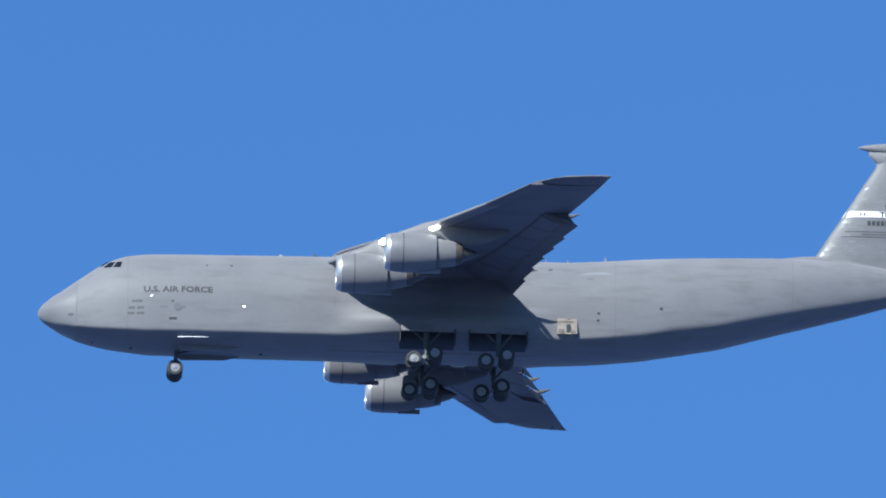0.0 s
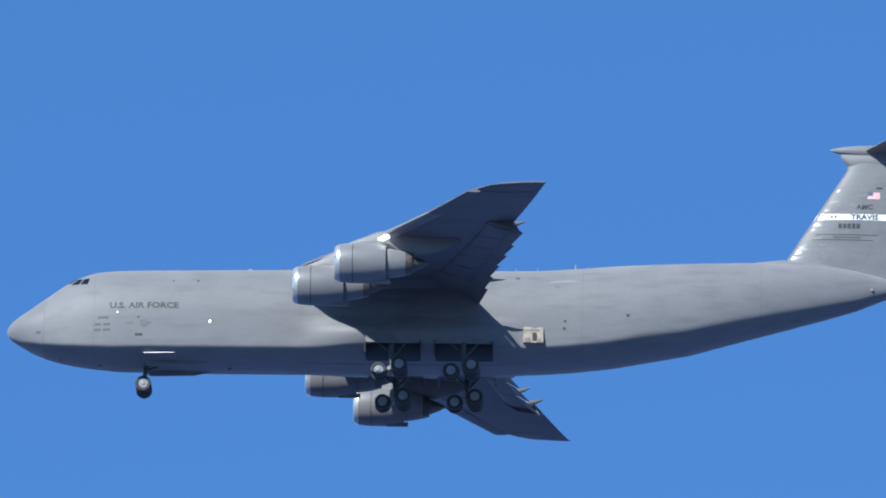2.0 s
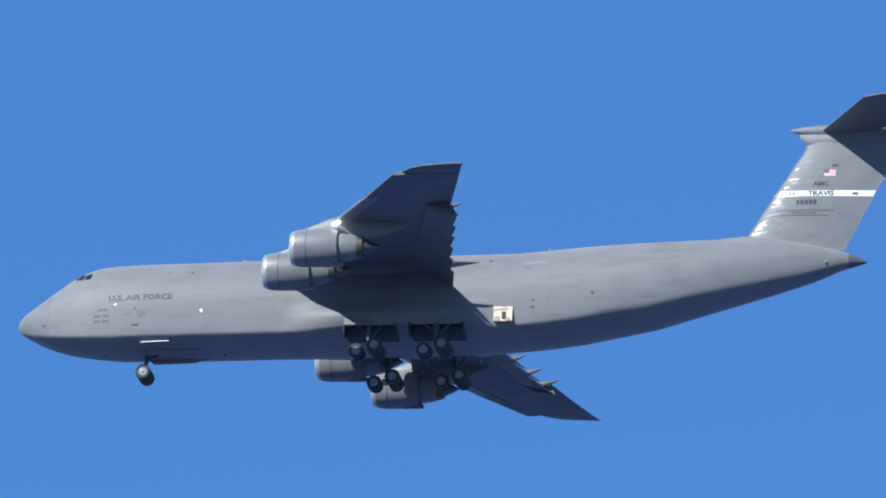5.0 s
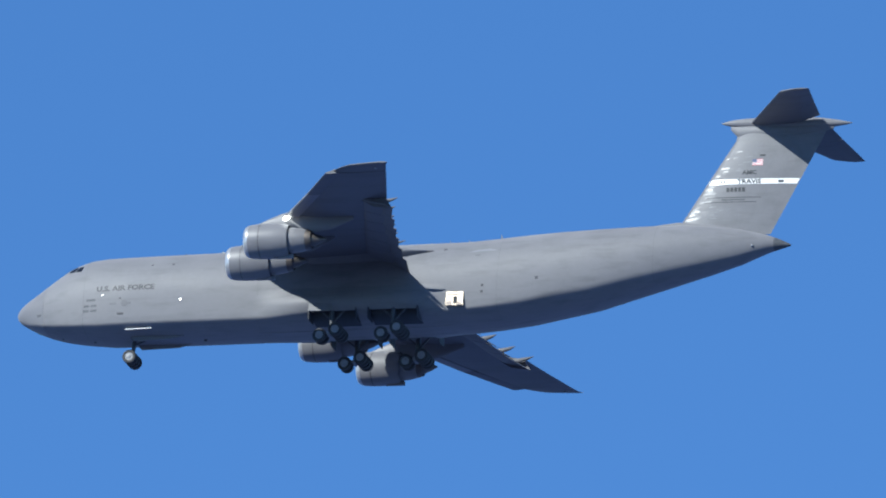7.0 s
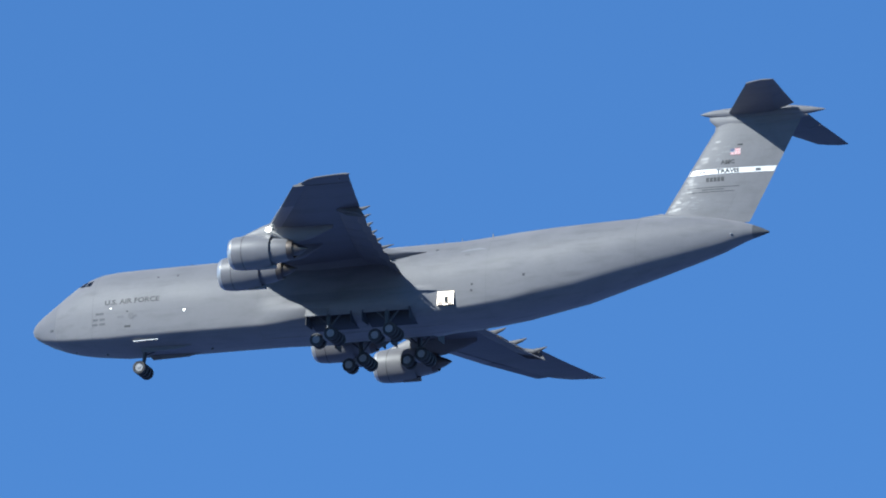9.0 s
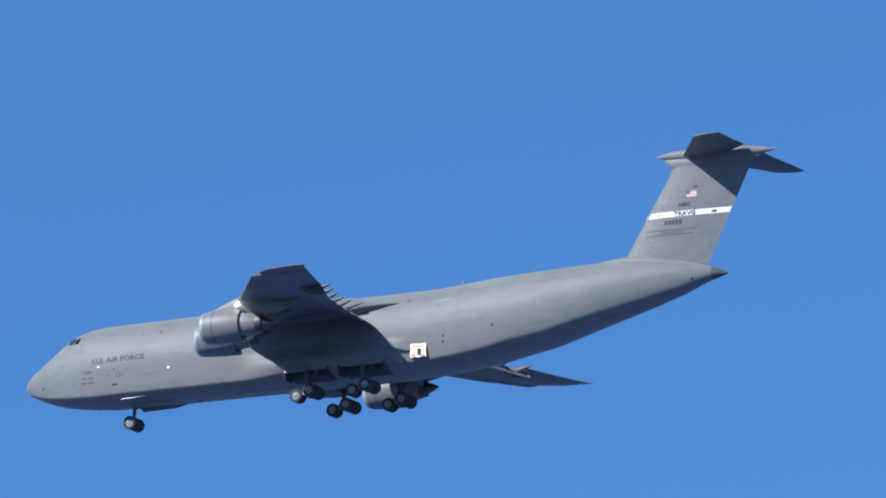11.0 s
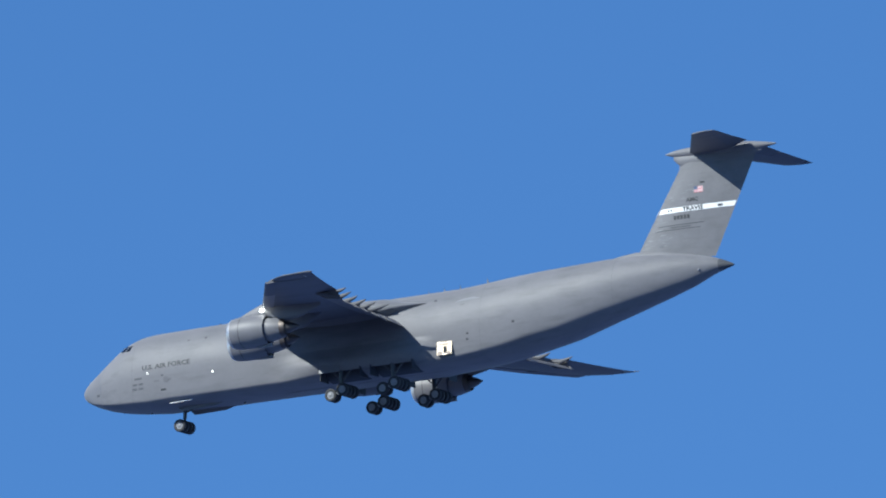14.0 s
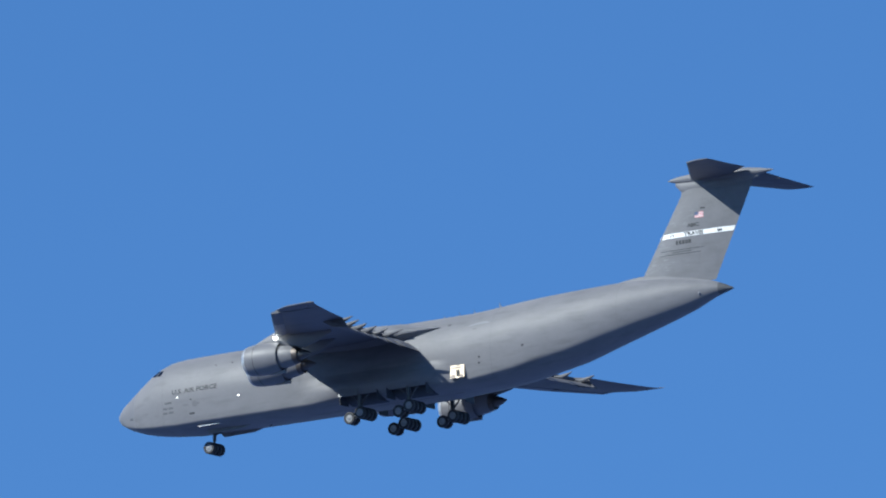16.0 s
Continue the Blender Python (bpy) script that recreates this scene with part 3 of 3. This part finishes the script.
# worn, shinier paint along the fin's front
for s in (-1, 1):
    rng = random.Random(21)
    for _ in range(70):
        z = 6.4 + 6.8 * rng.random() ** 1.5
        c = fin_te(z) - fin_le(z)
        x = fin_le(z) + c * (0.03 + 0.36 * rng.random() ** 2)
        l, h = rng.uniform(0.25, 1.0), rng.uniform(0.06, 0.2)
        if abs(z - 9.9) < 0.45 or (8.3 < z < 12.2 and x > fin_le(z) + 0.3 * c):
            continue
        q = [(x, z), (x + l, z + 0.04), (x + l * 0.8 + 0.5 * h, z + h), (x + 0.1 * l + 0.5 * h, z + h * 0.8)]
        part("worn_patch", skin(bmesh.new(), q, s, 0.008, True, 2), WORN, fin)

# tail lamp
b = bmesh.new()
bmesh.ops.create_icosphere(b, subdivisions=2, radius=0.12, matrix=pose(67.2, -half(67.2, 3.75) - 0.02, 3.75))
part("tail_lamp", b, HUB, fuselage)


# ---- landing gear ----
OPEN = ((28.1, 32.3), (33.5, 37.9))


def ease(u):
    u = min(1.0, max(0.0, u))
    return u * u * (3 - 2 * u)


def gear_pod(s):
    """The fairing, swelling out of the fuselage's side and back into it."""
    rings = []
    for x in smooth_x(22.6, 28.1, 0.4) + smooth_x(28.1, 32.3, 0.7)[1:] + [32.9] + smooth_x(33.5, 37.9, 0.7) + smooth_x(37.9, 40.25, 0.4)[1:]:
        out = 1.12 * ease((x - 22.6) / 5.5) * (1 - ease((x - 36.9) / 3.35))
        low = max(station(x)[1] + 0.02, -2.73)
        pts = []
        for k in range(29):
            z, g = 0.5 + (low - 0.5) * k / 28, math.sin(math.pi * k / 28)
            pts.append((x, s * (half(x, z) + 0.004 + out * g ** (1.5 if k < 14 else 0.8)), z))
        rings.append(pts + [(x, s * 1.2, low), (x, s * 1.2, 0.5)])
    return lofted(rings)


for s in (-1, 1):
    bm = gear_pod(s)
    gone = [f for f in bm.faces if any(a < f.calc_center_median().x < b for a, b in OPEN) and f.calc_center_median().z < -1.95 and abs(f.calc_center_median().y) > 2.4]
    bmesh.ops.delete(bm, geom=gone, context="FACES")
    pod = part("gear_fairing", bm, GREY, plane, "bulged landing gear fairing with open wells")
    for a, b_ in OPEN:
        bm = bmesh.new()
        ch, (_, bot, w, m, _) = chine(a), station(a)
        line = [(y, m - (m - bot) * (ch + (1 - ch) * math.sqrt(1 - (y / (0.966 * w)) ** 2)) - 0.04) for y in (2.0, 2.5, 2.9, 3.2, 3.4, 3.5)]
        line += [(3.62, m - (m - bot) * ch), (3.74, -1.3), (4.5, -1.3)]
        loft(bm, [[(x, s * y, z) for y, z in line] for x in (a, b_)], closed=False)
        part("wheel_well", bm, BAY_SHADE, pod, "wheel well coloured near-black for its shade")
        # small door swung out at the front well
        if a < 30:
            d = bmesh.new()
            q = [(a + 0.02, s * 4.66, -0.95), (a + 2.2, s * 4.66, -1.2), (a + 2.2, s * 5.0, -2.02), (a + 0.02, s * 5.05, -2.02)]
            loft(d, [q, [(x, y - s * 0.06, z - 0.03) for x, y, z in q]])
            part("gear_door", d, GREY_COWL, pod, "raised gear door")
        # doors hanging open before and behind the well, coloured as dark as its shade
        for x in (a - 0.06, b_ + 0.02):
            d = bmesh.new()
            box(d, x, x + 0.06, min(s * 3.0, s * 4.65), max(s * 3.0, s * 4.65), -2.72, -1.7)
            part("gear_door", d, BAY_SHADE, pod, "open gear door")
    # square pale panel at the fairing's tail
    b = bmesh.new()
    (x0, x1, z0, z1) = (40.3, 41.85, -1.6, -0.3)
    q = [(x0, s * 3.88, z0), (x1, s * 3.84, z0), (x1, s * 3.66, z1), (x0, s * 3.68, z1)]
    loft(b, [q, [(x, y - s * 0.7, z) for x, y, z in q]])
    hatch = part("cooling_hatch", b, CREAM, plane, "pale cream square panel with a dark vent")
    b = bmesh.new()
    box(b, 41.0, 41.3, min(s * 3.6, s * 3.86), max(s * 3.6, s * 3.86), -1.45, -0.8)
    part("vent_hole", b, SEAM, hatch)
    for xa, xb, za, zb_ in ((40.32, 40.9, -1.58, -1.2), (41.3, 41.8, -1.58, -1.3), (40.4, 41.6, -0.62, -0.5)):
        yy = lambda z: s * (3.68 + (3.87 - 3.68) * (z + 0.3) / -1.3 + 0.012)
        b = bmesh.new()
        b.faces.new([b.verts.new(p) for p in ((xa, yy(za), za), (xb, yy(za), za), (xb - 0.1, yy(zb_), zb_), (xa + 0.08, yy(zb_), zb_))])
        part("rust_smudge", b, RUST, hatch)

# tyre and hub, about their own axle
tyre_b = bmesh.new()
prof = [(-0.16, 0.36), (-0.2, 0.42), (-0.21, 0.52), (-0.17, 0.6), (-0.08, 0.625), (0.08, 0.625), (0.17, 0.6), (0.21, 0.52), (0.2, 0.42), (0.16, 0.36)]
loft(tyre_b, [[(r * math.cos(a), y, r * math.sin(a)) for a in [2 * math.pi * k / 28 for k in range(28)]] for y, r in prof], cap=False)
hub_b = bmesh.new()
prof = [(-0.2, 0.04), (-0.2, 0.12), (-0.175, 0.16), (-0.165, 0.28), (-0.175, 0.36), (0.175, 0.36), (0.165, 0.28), (0.175, 0.16), (0.2, 0.12), (0.2, 0.04)]
loft(hub_b, [[(r * math.cos(a), y, r * math.sin(a)) for a in [2 * math.pi * k / 24 for k in range(24)]] for y, r in prof])


def as_mesh(name, b, m):
    ob = part(name, b, m, None)
    me = ob.data
    bpy.data.objects.remove(ob)
    return me


TYRE, HUBM = as_mesh("tyre", tyre_b, RUBBER), as_mesh("wheel_hub", hub_b, HUB)


def wheels(leg, spots):
    for x, y, z in spots:
        again("tyre", TYRE, leg, pose(x, y, z))
        again("wheel_hub", HUBM, leg, pose(x, y, z))


for s in (-1, 1):
    for x in (30.12, 35.72):
        b = bmesh.new()
        y = s * 4.25
        rod(b, (x, y, -1.2), (x, y, -3.2), 0.24, 0.2, 14)
        rod(b, (x, y, -3.0), (x, y, -3.9), 0.15, 0.15, 12)
        rod(b, (x - 1.0, y, -4.2), (x + 0.75, y, -3.88), 0.16, 0.16)
        rod(b, (x - 0.95, y - 0.5, -4.2), (x - 0.95, y + 0.5, -4.2), 0.1)
        rod(b, (x + 0.65, y - 1.15, -3.9), (x + 0.65, y + 1.15, -3.9), 0.1)
        rod(b, (x + 0.2, y, -2.9), (x + 1.3, y, -1.6), 0.09)
        rod(b, (x - 0.15, y, -2.6), (x - 1.2, y, -1.7), 0.07)
        leg = part("main_landing_gear", b, STRUT, plane, "six-wheel main landing gear bogie, lowered")
        part("pivot_cap", rod(bmesh.new(), (x - 0.15, y - 0.55, -4.05), (x - 0.15, y + 0.55, -4.05), 0.17), HUB, leg)
        wheels(leg, [(x - 0.95, y - 0.42, -4.2), (x - 0.95, y + 0.42, -4.2), (x + 0.65, y - 0.38, -3.9), (x + 0.65, y + 0.38, -3.9), (x + 0.65, y - 1.06, -3.9), (x + 0.65, y + 1.06, -3.9)])

b = bmesh.new()
rod(b, (10.95, 0, -2.2), (10.8, 0, -3.6), 0.2, 0.17, 14)
rod(b, (10.8, 0, -3.5), (10.75, 0, -4.4), 0.13, 0.13, 12)
rod(b, (10.75, -1.05, -4.36), (10.75, 1.05, -4.36), 0.1)
rod(b, (10.9, 0, -3.0), (12.6, 0, -2.4), 0.08)
leg = part("nose_landing_gear", b, STRUT, plane, "four-wheel nose landing gear, lowered")
wheels(leg, [(10.75, y, -4.36) for y in (-0.93, -0.33, 0.33, 0.93)])
for s in (-1, 1):
    b = bmesh.new()
    q = [(10.6, s * 1.2, -2.4), (17.2, s * 1.2, -2.4), (14.6, s * 1.32, -2.98), (11.2, s * 1.32, -3.06)]
    loft(b, [q, [(x, y + s * 0.07, z) for x, y, z in q]])
    part("gear_door", b, GREY_COWL, leg, "open nose gear door")
    # white board painted as the sunlight caught by a door's edge
    b = bmesh.new()
    q = [(10.85, s * 2.85, -2.44), (13.25, s * 2.85, -2.38), (13.25, s * 3.02, -2.44), (10.85, s * 3.02, -2.5)]
    loft(b, [q, [(x, y, z + 0.06) for x, y, z in q]])
    part("door_edge_glint", b, WHITE, leg, "white strip under the chin, painted sunlight on a door edge")

# ---- pine ----
def pine(x, y, top):
    """A young pine: tapered trunk, whorls of branches, needles in tufts, upright pale candles at the tip."""
    rng = random.Random(7)
    tree = tagged(new("pine_tree"), "young green pine with upright pale candles at its top", "tree")
    tree.location = (x, y, 0)
    b = bmesh.new()
    n = 14
    loft(b, [[(0.13 * (1 - k / n) ** 0.8 * math.cos(a) + 0.012 * math.cos(a) + 0.02 * math.sin(k), 0.13 * (1 - k / n) ** 0.8 * math.sin(a) + 0.012 * math.sin(a), (top - 0.25) * k / n)
              for a in [2 * math.pi * q / 10 for q in range(10)]] for k in range(n + 1)])
    part("trunk", b, BARK, tree, "brown bark trunk")
    limbs, needles = bmesh.new(), bmesh.new()

    def tuft(p, way, count, length, spread, wide=0.0011):
        way = Vector(way).normalized()
        side = way.orthogonal().normalized()
        for _ in range(count):
            a, e = rng.uniform(0, 2 * math.pi), rng.uniform(0.15, 1) * spread
            d = (way * math.cos(e) + (Matrix.Rotation(a, 3, way) @ side) * math.sin(e)).normalized()
            base = Vector(p) + way * rng.uniform(-0.3, 0.12) * length
            ln = length * rng.uniform(0.7, 1.1)
            o = d.orthogonal().normalized() * wide
            o2 = d.cross(o).normalized() * wide
            tip_ = base + d * ln
            v = [needles.verts.new(base + o), needles.verts.new(base - o * 0.5 + o2), needles.verts.new(base - o * 0.5 - o2), needles.verts.new(tip_)]
            for i, j in ((0, 1), (1, 2), (2, 0)):
                needles.faces.new((v[i], v[j], v[3]))

    z = 1.3
    while z < top - 0.55:
        reach = 0.28 + 2.1 * (1 - z / top) ** 0.8
        k0 = rng.uniform(0, 6)
        for q in range(5 if z < top - 1.5 else 4):
            a = k0 + 2 * math.pi * q / 5 + rng.uniform(-0.3, 0.3)
            r = reach * rng.uniform(0.75, 1.1)
            d = Vector((math.cos(a), math.sin(a), 0))
            p0, p1, p2 = Vector((0, 0, z)), d * r * 0.6 + Vector((0, 0, z + 0.05 * r)), d * r + Vector((0, 0, z + 0.3 * r))
            rod(limbs, p0, p1, 0.012 + 0.014 * r, 0.008 + 0.006 * r, 6)
            rod(limbs, p1, p2, 0.008 + 0.006 * r, 0.004, 6)
            m = max(3, int(r * 7))
            for i in range(m):
                f = 0.35 + 0.65 * (i + 1) / m
                p = p0.lerp(p1, f / 0.6) if f < 0.6 else p1.lerp(p2, (f - 0.6) / 0.4)
                off = Matrix.Rotation(rng.uniform(-1, 1), 3, "Z") @ d * rng.uniform(0.05, 0.22)
                tuft(p + off + Vector((0, 0, rng.uniform(0, 0.08))), off.normalized() + Vector((0, 0, 0.7)), 34, 0.12, 1.2, 0.0018)
        z += rng.uniform(0.32, 0.45)
    # the tip: sprays beside the leader
    for dx, dy, dz, n_, ln, sp in ((0.27, 0.04, -0.19, 120, 0.105, 1.1), (0.215, -0.05, -0.2, 60, 0.13, 0.9), (0.38, 0.1, -0.2, 90, 0.11, 1.1), (-0.17, 0.1, -0.2, 110, 0.10, 1.0),
                                 (0.0, 0.0, -0.24, 150, 0.1, 1.3), (0.1, 0.08, -0.26, 80, 0.1, 1.1), (-0.3, -0.1, -0.32, 90, 0.1, 1.1), (0.5, 0.0, -0.3, 80, 0.1, 1.1)):
        p = Vector((dx, dy, top + dz))
        rod(limbs, (0, 0, top - 0.55), p, 0.008, 0.004, 6)
        tuft(p, (dx * 0.8, dy, 0.35), n_, ln, sp)
    rod(needles, (0.106, 0.02, top - 0.012), (0.175, 0.02, top - 0.09), 0.0018, 0.004, 6)
    rod(needles, (0.175, 0.02, top - 0.09), (0.26, 0.03, top - 0.22), 0.004, 0.005, 6)
    for dx, dy, dz, n_, ln, sp in ((0.25, 0.02, -0.13, 150, 0.095, 1.35), (0.3, 0.0, -0.13, 110, 0.085, 1.2), (0.2, 0.03, -0.13, 110, 0.1, 1.2), (0.36, 0.05, -0.14, 130, 0.09, 1.3), (0.15, 0.0, -0.15, 90, 0.1, 1.1), (0.42, 0.0, -0.17, 90, 0.09, 1.2), (-0.14, 0.05, -0.165, 100, 0.08, 1.0)):
        tuft((dx, dy, top + 0.014 + dz), (rng.uniform(-0.15, 0.25), 0, 1), int(n_ * 1.6), ln * 1.2, sp, 0.00085)
    for dx, dz, ln in ((0.19, -0.062, 0.1), (0.236, -0.045, 0.12), (0.252, -0.065, 0.1)):
        for i in range(5):
            tuft((dx + 0.004 * i, 0.01 * i, top + dz - 0.03 - ln * i / 5), (0.15 * rng.uniform(-1, 1), 0, 1), 60, 0.058, 0.32, 0.0012)
    part("branches", limbs, BARK, tree)
    part("needles", needles, NEEDLE, tree, "dark green pine needles", smooth=False)
    for dx, dz, ln, w, lean in ((0.0, -0.006, 0.30, 0.037, 0.0), (-0.054, -0.054, 0.22, 0.026, -0.01), (0.069, -0.073, 0.2, 0.026, 0.05)):
        candles = bmesh.new()
        t = Vector((dx, 0, top + dz))
        f = Vector((dx * 0.4 - lean, 0, top + dz - ln))
        shape = lambda u: 0.78 + 0.22 * math.sin(3.1 * u) if u < 0.88 else math.sqrt(max(0.03, 1 - ((u - 0.88) / 0.13) ** 2)) * 0.86
        for k in range(12):
            rod(candles, f.lerp(t, k / 12), f.lerp(t, (k + 1) / 12), w * 0.3 * shape(k / 12), w * 0.3 * shape((k + 1) / 12), 8)
        for _ in range(2000):
            u = rng.uniform(0, 1) ** 0.85
            c = f.lerp(t, u)
            a = rng.uniform(0, 2 * math.pi)
            o = Vector((math.cos(a), math.sin(a), 0))
            q = c + o * w * 0.3 * shape(u)
            e = q + o * w * rng.uniform(0.15, 0.65) * shape(u) + Vector((0, 0, rng.uniform(0.018, 0.042)))
            sd = Vector((-o.y, o.x, 0)) * 0.0017
            candles.faces.new([candles.verts.new(p) for p in (q + sd, q - sd, e)])
        part("candle", candles, CANDLE, tree, "pale yellow-green upright candle", smooth=False)
    return tree


pine(-1.784, 24.94, 8.896)


# ---- motion ----
def motions():
    # seconds, the nose tip, then roll and pitch
    flight = [
        (0.0, 35.61, 1473.39, 446.97, -0.012, 1.500, 0.000),
        (0.5, 7.58, 1473.13, 445.72, 0.363, 1.500, 0.000),
        (1.0, -21.40, 1472.99, 444.47, 0.295, 1.500, 0.000),
        (1.5, -51.27, 1472.92, 443.22, -0.035, 1.500, 0.000),
        (2.0, -82.04, 1472.87, 441.97, -0.482, 1.500, 0.000),
        (2.5, -113.82, 1472.79, 440.72, -0.934, 1.500, 0.000),
        (3.0, -146.74, 1472.59, 439.47, -1.315, 1.500, 0.000),
        (3.5, -181.00, 1472.19, 438.22, -1.580, 1.500, 0.000),
        (4.0, -216.77, 1471.48, 436.97, -1.721, 1.500, 0.000),
        (4.5, -257.26, 1491.34, 435.72, -2.079, 1.500, 0.000),
        (5.0, -305.32, 1538.50, 434.47, -2.682, 1.500, 0.000),
        (5.5, -356.59, 1591.36, 433.22, -3.270, 1.500, 0.000),
        (6.0, -404.39, 1629.12, 431.97, -3.634, 1.500, 0.000),
        (6.3, -427.86, 1636.21, 431.22, -3.672, 1.500, 0.000),
        (6.5, -442.29, 1635.31, 430.72, -3.654, 1.500, 0.000),
        (7.0, -476.08, 1634.01, 429.47, -3.561, 1.500, 0.000),
        (7.5, -509.11, 1633.53, 428.22, -3.390, 1.500, 0.000),
        (8.0, -544.13, 1633.08, 426.97, -3.284, 1.500, 0.000),
        (8.5, -583.32, 1631.81, 425.72, -3.559, 1.500, 0.000),
        (9.0, -620.48, 1630.25, 424.47, -3.146, 1.500, 0.000),
        (9.5, -653.45, 1629.38, 423.22, -1.751, 1.500, 0.000),
        (10.0, -681.88, 1629.82, 421.97, 0.011, 1.500, 0.000),
        (10.5, -705.71, 1632.09, 420.72, 1.511, 1.500, 0.000),
        (10.8, -718.00, 1634.42, 419.97, 2.018, 1.500, 0.000),
        (11.0, -725.74, 1636.20, 419.47, 2.218, 1.500, 0.000),
        (11.5, -746.70, 1640.07, 418.22, 2.528, 1.500, 0.000),
        (12.0, -769.67, 1643.14, 416.97, 2.605, 1.500, 0.000),
        (12.5, -794.32, 1645.50, 415.72, 2.494, 1.500, 0.000),
        (13.0, -820.30, 1647.24, 414.47, 2.249, 1.500, 0.000),
        (13.5, -847.26, 1648.48, 413.22, 1.926, 1.500, 0.000),
        (14.0, -874.91, 1649.33, 411.97, 1.591, 1.500, 0.000),
        (14.5, -902.96, 1649.93, 410.72, 1.312, 1.500, 0.000),
        (15.0, -931.20, 1650.37, 409.47, 1.170, 1.500, 0.000),
        (15.5, -959.42, 1650.77, 408.22, 1.247, 1.500, 0.000),
        (16.0, -987.42, 1651.26, 406.97, 1.638, 1.500, 0.000),
    ]
    walk(plane, [(t, pose(x, y, z, a, b, c)) for t, x, y, z, a, b, c in flight])


motions()
